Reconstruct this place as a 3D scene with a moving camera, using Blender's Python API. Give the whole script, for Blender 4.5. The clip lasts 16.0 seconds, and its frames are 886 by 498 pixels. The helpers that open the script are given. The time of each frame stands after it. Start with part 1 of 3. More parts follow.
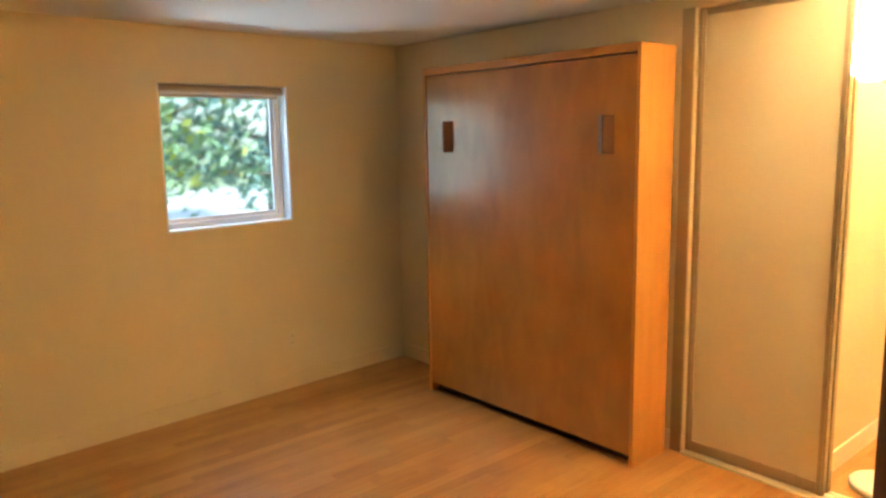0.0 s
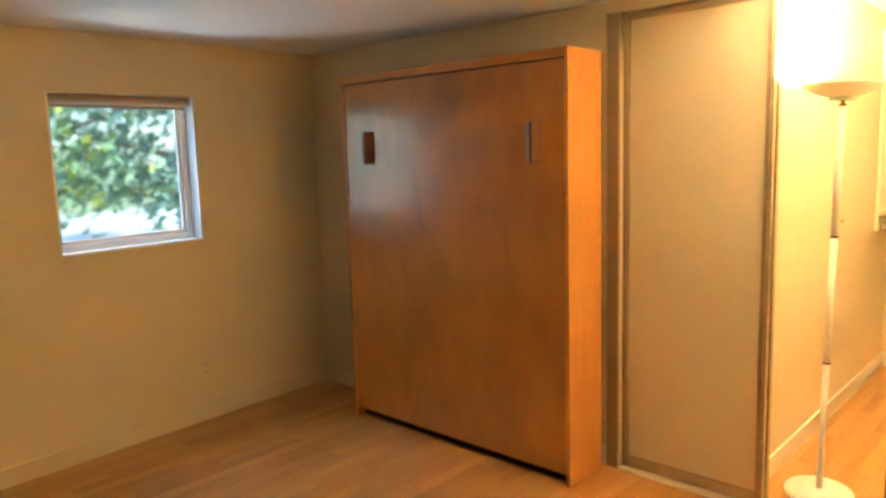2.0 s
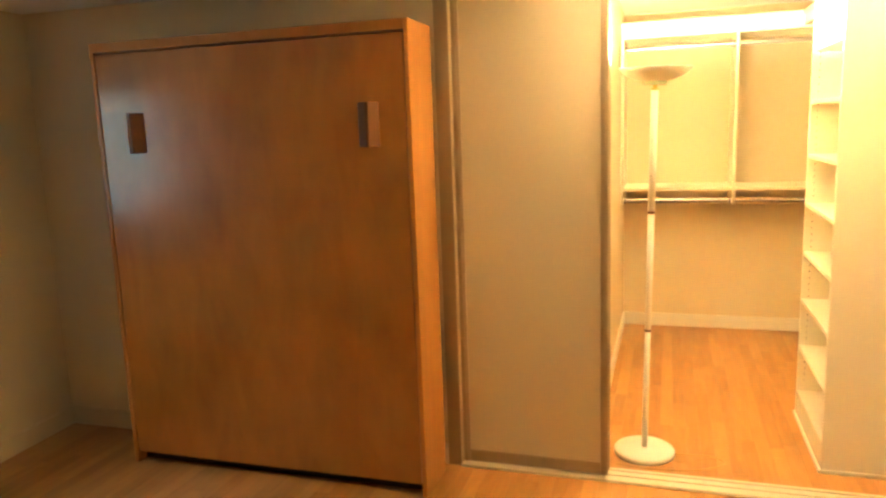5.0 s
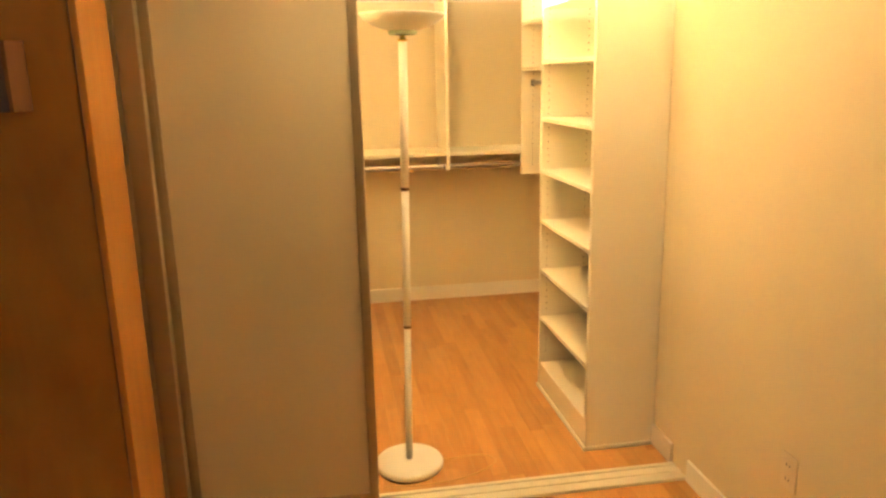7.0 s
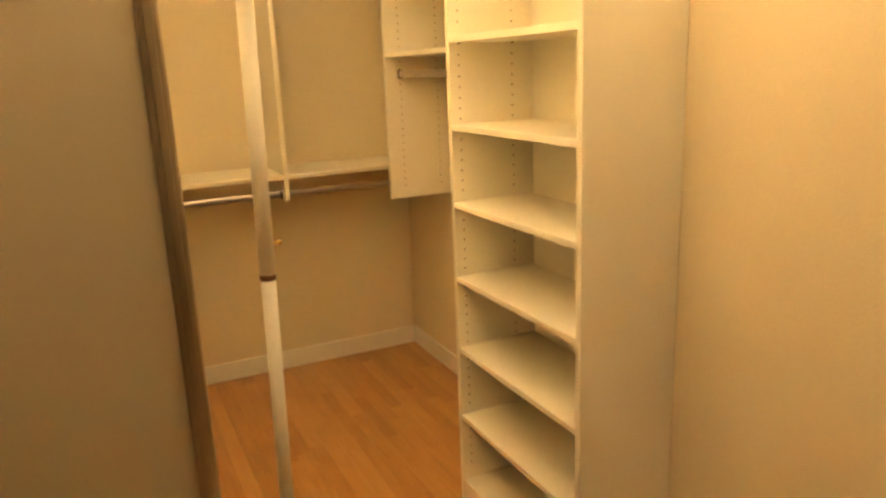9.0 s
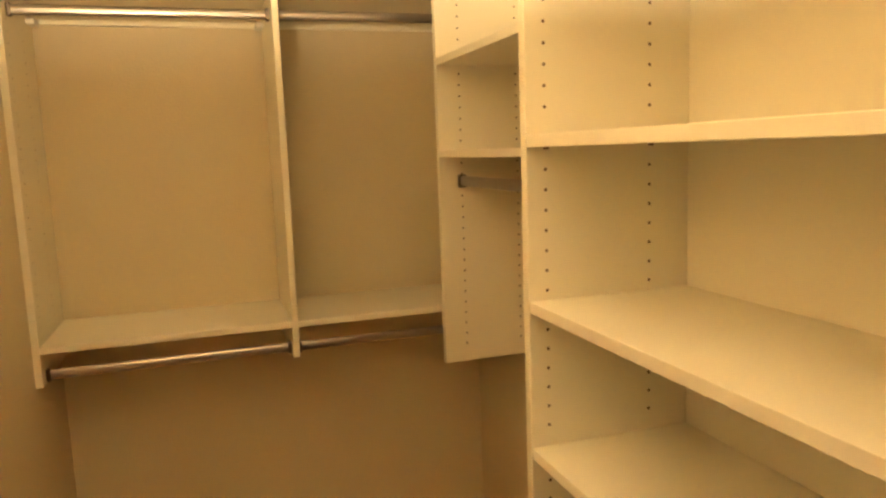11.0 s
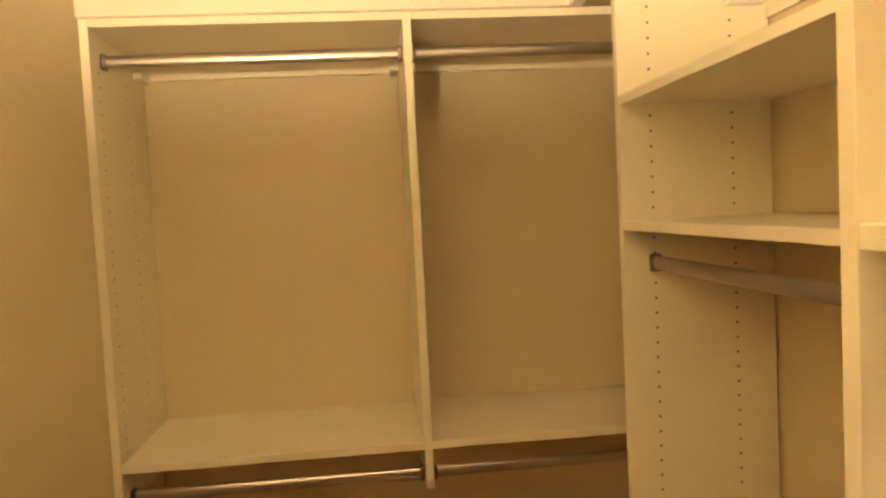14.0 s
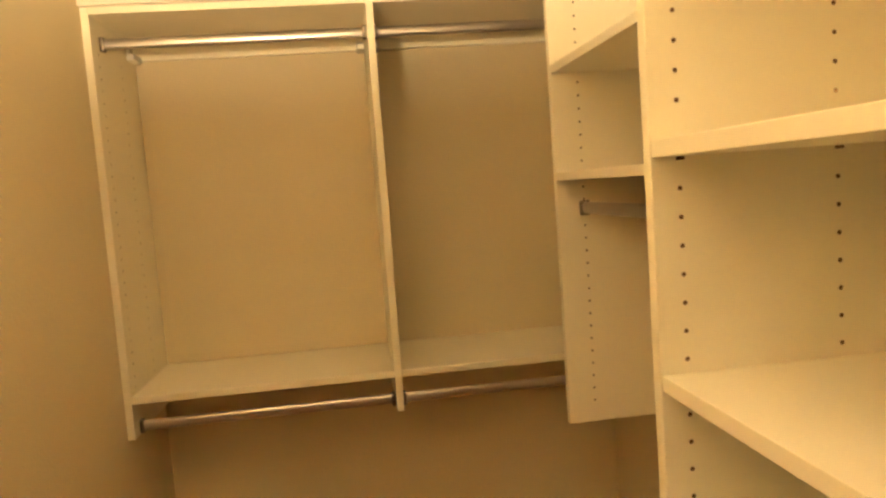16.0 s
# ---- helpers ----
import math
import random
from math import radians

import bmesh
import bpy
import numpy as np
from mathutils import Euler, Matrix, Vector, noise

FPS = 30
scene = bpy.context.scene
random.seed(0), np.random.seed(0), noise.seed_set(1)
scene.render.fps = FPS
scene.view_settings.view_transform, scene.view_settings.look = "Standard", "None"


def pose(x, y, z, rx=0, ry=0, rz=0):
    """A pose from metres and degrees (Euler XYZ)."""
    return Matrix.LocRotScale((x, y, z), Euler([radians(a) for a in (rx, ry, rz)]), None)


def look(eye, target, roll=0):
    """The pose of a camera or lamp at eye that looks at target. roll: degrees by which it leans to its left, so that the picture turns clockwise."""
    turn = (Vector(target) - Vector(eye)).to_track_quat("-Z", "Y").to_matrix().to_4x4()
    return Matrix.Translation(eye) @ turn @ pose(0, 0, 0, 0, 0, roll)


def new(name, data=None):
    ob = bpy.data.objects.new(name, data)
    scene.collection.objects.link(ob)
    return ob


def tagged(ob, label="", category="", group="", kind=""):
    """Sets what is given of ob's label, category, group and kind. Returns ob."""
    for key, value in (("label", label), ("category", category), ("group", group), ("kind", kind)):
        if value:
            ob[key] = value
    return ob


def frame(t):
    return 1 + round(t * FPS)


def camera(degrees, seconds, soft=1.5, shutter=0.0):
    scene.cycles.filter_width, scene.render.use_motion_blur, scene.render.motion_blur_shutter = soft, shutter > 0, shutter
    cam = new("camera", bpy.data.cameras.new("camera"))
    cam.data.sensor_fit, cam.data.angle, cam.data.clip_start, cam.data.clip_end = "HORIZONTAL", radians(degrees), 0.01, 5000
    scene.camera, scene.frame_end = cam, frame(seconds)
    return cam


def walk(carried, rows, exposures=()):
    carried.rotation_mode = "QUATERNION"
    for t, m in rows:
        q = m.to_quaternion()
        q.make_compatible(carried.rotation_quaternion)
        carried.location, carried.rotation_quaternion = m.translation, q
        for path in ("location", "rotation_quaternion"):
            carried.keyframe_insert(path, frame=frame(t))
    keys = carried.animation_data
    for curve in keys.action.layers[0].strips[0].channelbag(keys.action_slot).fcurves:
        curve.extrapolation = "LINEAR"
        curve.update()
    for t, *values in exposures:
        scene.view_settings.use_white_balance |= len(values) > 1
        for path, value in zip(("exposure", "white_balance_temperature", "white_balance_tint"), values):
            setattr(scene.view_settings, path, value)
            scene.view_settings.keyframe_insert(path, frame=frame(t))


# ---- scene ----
cam = camera(63.2, 16.0, soft=2.6)
PATH = [
    (0, (-0.058, -3.199, 1.625), (-1.556, -1.911, 1.313), -1.1),
    (0.5, (-0.059, -3.179, 1.609), (-1.497, -1.819, 1.314), -1.3),
    (1, (-0.065, -3.159, 1.606), (-1.471, -1.768, 1.311), -1.6),
    (1.5, (-0.11, -3.125, 1.593), (-1.49, -1.705, 1.309), -1.8),
    (2, (-0.206, -3.084, 1.588), (-1.558, -1.635, 1.318), -1.7),
    (2.5, (-0.341, -3.031, 1.61), (-1.659, -1.551, 1.336), -1.6),
    (3, (-0.448, -3.01, 1.598), (-1.726, -1.499, 1.309), -1.6),
    (5.3, (-1.05, -3.121, 1.597), (-1.511, -1.206, 1.248), -2.2),
    (5.5, (-1.081, -3.062, 1.591), (-1.456, -1.131, 1.231), -2.3),
    (6, (-1.161, -2.905, 1.593), (-1.311, -0.95, 1.194), -2.5),
    (6.5, (-1.24, -2.712, 1.585), (-1.164, -0.761, 1.152), -1.9),
    (7, (-1.365, -2.45, 1.59), (-1.053, -0.529, 1.127), -1.2),
    (7.5, (-1.397, -2.151, 1.579), (-0.916, -0.268, 1.107), -1.0),
    (8, (-1.401, -1.809, 1.573), (-0.784, 0.031, 1.089), -1.4),
    (8.5, (-1.401, -1.447, 1.559), (-0.658, 0.343, 1.065), -1.9),
    (9, (-1.338, -1.121, 1.57), (-0.51, 0.633, 1.081), -2.3),
    (9.5, (-1.167, -0.848, 1.616), (-0.334, 0.94, 1.285), -2.4),
    (9.7, (-1.095, -0.74, 1.647), (-0.277, 1.068, 1.395), -2.3),
    (11.8, (-0.69, 0.207, 1.63), (-0.237, 2.126, 1.298), -2.2),
    (12, (-0.665, 0.27, 1.612), (-0.246, 2.191, 1.246), -1.9),
    (12.5, (-0.649, 0.365, 1.588), (-0.3, 2.286, 1.154), -2.0),
    (13, (-0.665, 0.439, 1.585), (-0.376, 2.383, 1.216), -2.1),
    (13.5, (-0.684, 0.459, 1.65), (-0.436, 2.43, 1.421), -2.7),
    (14, (-0.671, 0.448, 1.688), (-0.479, 2.436, 1.575), -2.9),
    (14.5, (-0.639, 0.412, 1.681), (-0.497, 2.406, 1.606), -3.3),
    (15, (-0.636, 0.35, 1.654), (-0.488, 2.342, 1.552), -3.7),
    (15.5, (-0.646, 0.264, 1.637), (-0.456, 2.25, 1.493), -3.9),
    (16, (-0.65, 0.169, 1.627), (-0.413, 2.148, 1.455), -4.2),
]
EXPOSURES = [(0, 1.75), (1.2, 1.45), (3.2, 1.65), (4.4, 1.5), (5.3, 1.35), (6.5, 0.95), (7.5, 0.5), (8.5, 0.15), (9.1, -0.02), (9.7, -0.2), (11.8, -0.8), (12.6, -0.97), (13.5, -0.77), (14.2, -0.6), (16, -0.5)]
walk(cam, [(t, look(eye, target, roll)) for t, eye, target, roll in PATH], EXPOSURES)

# ---- world and lights ----
world = bpy.data.worlds.new("sky")
scene.world = world
world.use_nodes = True
sky = world.node_tree.nodes.new("ShaderNodeTexSky")
sky.sky_type = 'NISHITA'
sky.sun_disc = False
sky.sun_elevation = radians(48)
sky.sun_rotation = radians(65)
world.node_tree.links.new(sky.outputs[0], world.node_tree.nodes["Background"].inputs[0])
world.node_tree.nodes["Background"].inputs[1].default_value = 0.15

WARM = (1.0, 0.725, 0.375)


def lamp(name, kind, place, watts, colour, size=0.05):
    data = bpy.data.lights.new(name, kind)
    data.energy = watts
    data.color = colour
    if kind == 'POINT':
        data.shadow_soft_size = size
    if kind == 'AREA':
        data.shape = 'DISK'
        data.size = size
    ob = new(name, data)
    ob.location = place
    return ob


sun = lamp("sun", 'SUN', (-8, -6, 12), 4.5, (1.0, 0.95, 0.86))
sun.data.angle = radians(0.5)
sun.matrix_world = look((0, 5, 13), (-10, 0, 1))
LAMP_X, LAMP_Y = -1.082, 0.289
bulb_light = lamp("torchiere_light", 'POINT', (LAMP_X + 0.029, LAMP_Y, 1.796), 310, WARM, 0.020)
# unseen fill added in the hall to lift the room; no fixture stands there
hall_fill_light = lamp("hall_fill_light", 'POINT', (0.8, -3.3, 1.95), 0.6, WARM, 0.15)
# area lamps added outside the window, out of view from inside, standing in for light from the sky above and bright
# ground below
window_sky = lamp("window_sky_light", 'AREA', (0, 0, 0), 20, (0.66, 0.80, 1.0), 1.5)
window_sky.matrix_world = look((-5.5, -1.5, 3.1), (-3.6, -1.2, 1.2))
window_ground = lamp("window_ground_light", 'AREA', (0, 0, 0), 9, (0.70, 0.85, 1.0), 1.0)
window_ground.matrix_world = look((-5.3, -1.5, 0.50), (-3.6, -1.2, 1.9))

# ---- materials ----


def mat(name, colour, rough=0.5, metal=0.0, grain=None, bump=0.0, bump_scale=200.0, vary=0.06, scale=3.0, coat=0.0, stretch=(1, 1, 1)):
    """A surface with slow and fine variation of colour, and fine relief."""
    m = bpy.data.materials.new(name)
    m.use_nodes = True
    n, l = m.node_tree.nodes, m.node_tree.links
    b = n["Principled BSDF"]
    b.inputs["Roughness"].default_value = rough
    b.inputs["Metallic"].default_value = metal
    b.inputs["Coat Weight"].default_value = coat
    b.inputs["Coat Roughness"].default_value = 0.25
    tc = n.new("ShaderNodeTexCoord")
    mp = n.new("ShaderNodeMapping")
    mp.inputs["Scale"].default_value = stretch
    l.new(tc.outputs["Object"], mp.inputs[0])
    slow = n.new("ShaderNodeTexNoise")
    slow.inputs["Scale"].default_value = scale
    slow.inputs["Detail"].default_value = 5
    l.new(mp.outputs[0], slow.inputs[0])
    mix = n.new("ShaderNodeMix")
    mix.data_type = 'RGBA'
    lo = tuple(c * (1 - vary) for c in colour)
    hi = tuple(min(1, c * (1 + vary)) for c in colour)
    mix.inputs[6].default_value = (*(grain or lo), 1)
    mix.inputs[7].default_value = (*hi, 1)
    l.new(slow.outputs[0], mix.inputs[0])
    l.new(mix.outputs[2], b.inputs["Base Color"])
    rr = n.new("ShaderNodeMapRange")
    rr.inputs[3].default_value = max(0.02, rough - 0.07)
    rr.inputs[4].default_value = min(1, rough + 0.07)
    l.new(slow.outputs[0], rr.inputs[0])
    l.new(rr.outputs[0], b.inputs["Roughness"])
    if bump:
        fine = n.new("ShaderNodeTexNoise")
        fine.inputs["Scale"].default_value = bump_scale
        fine.inputs["Detail"].default_value = 3
        l.new(mp.outputs[0], fine.inputs[0])
        bp = n.new("ShaderNodeBump")
        bp.inputs["Strength"].default_value = bump
        bp.inputs["Distance"].default_value = 0.002
        l.new(fine.outputs[0], bp.inputs["Height"])
        l.new(bp.outputs[0], b.inputs["Normal"])
    return m


def wood(name, dark, light, rough, stretch, coat=0.0, pieces=False):
    """Wood with long grain, figure clouds and, for floor strips, a tone for each piece."""
    m = mat(name, light, rough, coat=coat)
    n, l = m.node_tree.nodes, m.node_tree.links
    b = n["Principled BSDF"]
    tc = n.new("ShaderNodeTexCoord")
    mp = n.new("ShaderNodeMapping")
    mp.inputs["Scale"].default_value = stretch
    l.new(tc.outputs["Object"], mp.inputs[0])
    vec = mp.outputs[0]
    if pieces:
        oi = n.new("ShaderNodeObjectInfo")
        ge = n.new("ShaderNodeNewGeometry")
        add = n.new("ShaderNodeMath")
        l.new(oi.outputs["Random"], add.inputs[0])
        l.new(ge.outputs["Random Per Island"], add.inputs[1])
        tone = n.new("ShaderNodeMath")
        tone.operation = 'FRACT'
        l.new(add.outputs[0], tone.inputs[0])
        off = n.new("ShaderNodeVectorMath")
        off.operation = 'ADD'
        cx = n.new("ShaderNodeCombineXYZ")
        far = n.new("ShaderNodeMath")
        far.operation = 'MULTIPLY'
        far.inputs[1].default_value = 97.0
        l.new(tone.outputs[0], far.inputs[0])
        l.new(far.outputs[0], cx.inputs[0])
        l.new(far.outputs[0], cx.inputs[2])
        l.new(vec, off.inputs[0])
        l.new(cx.outputs[0], off.inputs[1])
        vec = off.outputs[0]
    g = n.new("ShaderNodeTexNoise")
    g.inputs["Scale"].default_value = 6.0
    g.inputs["Detail"].default_value = 8
    g.inputs["Distortion"].default_value = 0.6
    l.new(vec, g.inputs[0])
    cloud = n.new("ShaderNodeTexNoise")
    cloud.inputs["Scale"].default_value = 3.2
    cloud.inputs["Detail"].default_value = 3
    l.new(tc.outputs["Object"], cloud.inputs[0])
    ad = n.new("ShaderNodeMath")
    ad.operation = 'MULTIPLY_ADD'
    ad.inputs[1].default_value = 0.55
    l.new(cloud.outputs[0], ad.inputs[0])
    half = n.new("ShaderNodeMath")
    half.operation = 'MULTIPLY'
    half.inputs[1].default_value = 0.5
    l.new(g.outputs[0], half.inputs[0])
    l.new(half.outputs[0], ad.inputs[2])
    src = ad.outputs[0]
    if pieces:
        m3 = n.new("ShaderNodeMath")
        m3.operation = 'MULTIPLY_ADD'
        m3.inputs[1].default_value = 0.34
        l.new(tone.outputs[0], m3.inputs[0])
        sub = n.new("ShaderNodeMath")
        sub.operation = 'SUBTRACT'
        sub.inputs[1].default_value = 0.15
        l.new(src, sub.inputs[0])
        l.new(sub.outputs[0], m3.inputs[2])
        src = m3.outputs[0]
    ramp = n.new("ShaderNodeValToRGB")
    ramp.color_ramp.elements[0].position = 0.22
    ramp.color_ramp.elements[1].position = 0.8
    ramp.color_ramp.elements[0].color = (*dark, 1)
    ramp.color_ramp.elements[1].color = (*light, 1)
    l.new(src, ramp.inputs[0])
    l.new(ramp.outputs[0], b.inputs["Base Color"])
    bp = n.new("ShaderNodeBump")
    bp.inputs["Strength"].default_value = 0.08
    bp.inputs["Distance"].default_value = 0.001
    l.new(g.outputs[0], bp.inputs["Height"])
    l.new(bp.outputs[0], b.inputs["Normal"])
    return m


WALL = mat("cream_wall_paint", (0.71, 0.60, 0.40), 0.5, bump=0.6, bump_scale=120, vary=0.04)
CEIL = mat("ceiling_paint", (0.84, 0.81, 0.74), 0.7, bump=0.4, bump_scale=90, vary=0.03)
TRIM = mat("trim_paint", (0.80, 0.75, 0.64), 0.35, bump=0.05, vary=0.03)
MELAMINE = mat("cream_melamine", (0.90, 0.84, 0.69), 0.38, bump=0.06, bump_scale=500, vary=0.025, scale=2)
PANEL = mat("sliding_door_panel", (0.60, 0.51, 0.35), 0.3, bump=0.05, bump_scale=300, vary=0.04, scale=1.5)
ALU = mat("champagne_aluminium", (0.42, 0.33, 0.23), 0.36, 0.75, bump=0.1, vary=0.05, stretch=(1, 1, 0.05), bump_scale=900)
CHROME = mat("satin_chrome", (0.46, 0.43, 0.43), 0.32, 1.0, vary=0.04)
DARK_CHROME = mat("dark_nickel", (0.22, 0.19, 0.18), 0.35, 1.0, vary=0.06)
TRACK = mat("pale_aluminium", (0.72, 0.68, 0.58), 0.4, 0.35, vary=0.05)
BRASS = mat("brass", (0.80, 0.56, 0.20), 0.22, 1.0, vary=0.05)
ENAMEL = mat("white_enamel", (0.80, 0.77, 0.72), 0.5, coat=0.08, bump=0.04, vary=0.03)
BIRCH = wood("amber_birch_panel", (0.30, 0.098, 0.009), (0.54, 0.230, 0.032), 0.33, (1.6, 1.6, 0.5), coat=1.0)
BIRCH.node_tree.nodes["Principled BSDF"].inputs["Coat IOR"].default_value = 1.85
BIRCH_SIDE = wood("amber_birch_edge", (0.42, 0.160, 0.028), (0.58, 0.265, 0.060), 0.4, (4, 4, 0.35), coat=0.2)
DOORWOOD = wood("dark_stained_wood", (0.050, 0.008, 0.002), (0.090, 0.019, 0.004), 0.7, (5, 5, 0.3))
HANDLE = mat("bronze_brown_handle", (0.16, 0.07, 0.035), 0.3, 0.5, vary=0.1)
FLOOR = wood("maple_strip_floor", (0.30, 0.126, 0.029), (0.51, 0.258, 0.076), 0.34, (5, 0.5, 5), coat=0.15, pieces=True)
DARK = mat("gap_shade", (0.02, 0.012, 0.008), 0.8)
HOLE = mat("pin_hole_shade", (0.14, 0.07, 0.035), 0.7)
VINYL = mat("white_vinyl", (0.87, 0.87, 0.87), 0.35, vary=0.03)
BLIND = mat("blind_fabric", (0.45, 0.36, 0.28), 0.8, bump=0.3, vary=0.08)
PLATE = mat("outlet_plastic", (0.72, 0.62, 0.46), 0.35, vary=0.02)
CORD = mat("lamp_cord", (0.52, 0.32, 0.13), 0.5)
BARK = mat("bark", (0.16, 0.12, 0.09), 0.9, bump=0.8, bump_scale=40, vary=0.3, scale=8)
LEAF = mat("leaf", (0.17, 0.27, 0.13), 0.5, vary=0.5, scale=1.2)
LEAF_BLUE = mat("conifer_leaf", (0.12, 0.21, 0.17), 0.55, vary=0.4, scale=1.5)
LEAF_YELLOW = mat("sunny_leaf", (0.30, 0.32, 0.05), 0.5, vary=0.4, scale=2)
GRASS = mat("dry_lawn", (0.22, 0.25, 0.12), 0.9, bump=0.6, bump_scale=30, vary=0.3)
PAVING = mat("pale_concrete", (0.55, 0.54, 0.50), 0.85, bump=0.4, bump_scale=60, vary=0.12)
glass = bpy.data.materials.new("window_glass")
glass.use_nodes = True
gb = glass.node_tree.nodes["Principled BSDF"]
gb.inputs["Transmission Weight"].default_value = 1.0
gb.inputs["Roughness"].default_value = 0.2
gb.inputs["IOR"].default_value = 1.05
gb.inputs["Base Color"].default_value = (0.68, 0.87, 1.0, 1)
GREEN_GLASS = mat("pale_green_glass", (0.74, 0.92, 0.70), 0.15, vary=0.02)
GREEN_GLASS.node_tree.nodes["Principled BSDF"].inputs["Transmission Weight"].default_value = 0.25
glow = bpy.data.materials.new("halogen_glow")
glow.use_nodes = True
gn = glow.node_tree.nodes["Principled BSDF"]
gn.inputs["Emission Color"].default_value = (1.0, 0.72, 0.38, 1)
gn.inputs["Emission Strength"].default_value = 60

# ---- mesh helpers ----


def box(bm, x0, x1, y0, y1, z0, z1, bevel=0.0):
    """One box into bm, its edges softened by bevel metres."""
    vs = [bm.verts.new(p) for p in ((x0, y0, z0), (x1, y0, z0), (x1, y1, z0), (x0, y1, z0), (x0, y0, z1), (x1, y0, z1), (x1, y1, z1), (x0, y1, z1))]
    fs = [bm.faces.new([vs[i] for i in q]) for q in ((0, 3, 2, 1), (4, 5, 6, 7), (0, 1, 5, 4), (1, 2, 6, 5), (2, 3, 7, 6), (3, 0, 4, 7))]
    if bevel:
        es = list({e for f in fs for e in f.edges})
        bmesh.ops.bevel(bm, geom=es, offset=bevel, segments=2, affect='EDGES', profile=0.5)


def lathe(bm, rings, segments=32, cx=0.0, cy=0.0):
    """A turned body from rings of (radius, height)."""
    loops = []
    for r, z in rings:
        loops.append([bm.verts.new((cx + r * math.cos(2 * math.pi * i / segments), cy + r * math.sin(2 * math.pi * i / segments), z)) for i in range(segments)])
    for a, b in zip(loops, loops[1:]):
        for i in range(segments):
            j = (i + 1) % segments
            bm.faces.new((a[i], a[j], b[j], b[i])).smooth = True
    bm.faces.new(loops[0][::-1])
    bm.faces.new(loops[-1])


def mesh_of(name, bm, material):
    me = bpy.data.meshes.new(name)
    bm.normal_update()
    bm.to_mesh(me)
    bm.free()
    me.materials.append(material)
    return me


def part(name, bm, material, parent=None, label=""):
    ob = new(name, mesh_of(name, bm, material))
    if parent:
        ob.parent = parent
        ob.matrix_parent_inverse = parent.matrix_world.inverted() if parent.type != 'EMPTY' else Matrix.Translation(-parent.location)
    return tagged(ob, label)


def block(name, b, material, parent=None, bevel=0.0, label=""):
    bm = bmesh.new()
    box(bm, *b, bevel)
    return part(name, bm, material, parent, label)


def thing(name, place, label, category, group=""):
    ob = new(name)
    ob.empty_display_size = 0.05
    ob.location = place
    return tagged(ob, label, category, group)


def structure(name, boxes, material, label="", bevel=0.0):
    bm = bmesh.new()
    for b in boxes:
        box(bm, *b, bevel)
    return tagged(part(name, bm, material), label, name.split("_")[0], "", "structure")


# ---- plan ----
WEST, BED_Y, SOUTH = -4.225, -0.022, -4.3
CEIL_Z, CLOSET_Z = 2.25, 2.36
CL_LEFT, CL_RIGHT, CL_BACK = -1.318, 0.215, 2.60
WIN_Y0, WIN_Y1, WIN_Z0, WIN_Z1 = -1.742, -0.92, 1.100, 1.944
DOOR_Y0, DOOR_Y1, DOOR_Z = -3.68, -2.86, 2.06

floor_ob = structure("floor", [(WEST, 1.4, SOUTH, CL_BACK, -0.14, -0.016)], FLOOR, "honey maple strip floor with short boards")
structure("wall_west", [(WEST - 0.18, WEST, SOUTH, WIN_Y0, 0, CEIL_Z), (WEST - 0.18, WEST, WIN_Y1, BED_Y, 0, CEIL_Z), (WEST - 0.18, WEST, WIN_Y0, WIN_Y1, 0, WIN_Z0), (WEST - 0.18, WEST, WIN_Y0, WIN_Y1, WIN_Z1, CEIL_Z)], WALL, "cream painted wall with a small window")
structure("wall_north", [(WEST - 0.18, -1.9105, BED_Y, 0.112, 0, CEIL_Z), (-1.9105, 0.0, BED_Y, 0.10, 2.19, CEIL_Z)], WALL, "cream painted wall behind the bed cabinet")
structure("wall_closet_left", [(-1.925, CL_LEFT, 0.112, CL_BACK + 0.12, 0, CLOSET_Z)], WALL, "cream painted closet wall")
structure("wall_closet_back", [(CL_LEFT, CL_RIGHT + 0.12, CL_BACK, CL_BACK + 0.12, 0, CLOSET_Z)], WALL, "cream painted closet back wall")
structure("wall_closet_right", [(CL_RIGHT, CL_RIGHT + 0.12, 0.98, CL_BACK, 0, CLOSET_Z)], WALL, "cream painted closet wall")
structure("wall_east", [(0.0, 0.12, DOOR_Y1, BED_Y, 0, CEIL_Z), (0.0, 0.34, BED_Y, 0.98, 0, CLOSET_Z), (0.0, 0.12, SOUTH, DOOR_Y0, 0, CEIL_Z), (0.0, 0.12, DOOR_Y0, DOOR_Y1, DOOR_Z, CEIL_Z)], WALL, "cream painted wall with a doorway")
structure("wall_south", [(WEST - 0.18, 1.4, SOUTH - 0.12, SOUTH, 0, CEIL_Z)], WALL, "cream painted wall")
structure("wall_hall", [(1.4, 1.52, SOUTH, -2.0, 0, CEIL_Z), (0.12, 1.4, -2.0, -1.88, 0, CEIL_Z)], WALL, "cream painted hall wall")
structure("ceiling", [(WEST - 0.18, 1.52, SOUTH - 0.12, BED_Y + 0.18, CEIL_Z, CEIL_Z + 0.1)], CEIL, "white painted ceiling")
structure("ceiling_closet", [(-1.925, CL_RIGHT + 0.12, 0.10, CL_BACK + 0.12, CLOSET_Z, CLOSET_Z + 0.1)], CEIL, "white painted closet ceiling")
structure("header_closet", [(-1.925, 0.0, 0.085, 0.10, CEIL_Z, CLOSET_Z + 0.1)], WALL, "painted header over the closet opening")

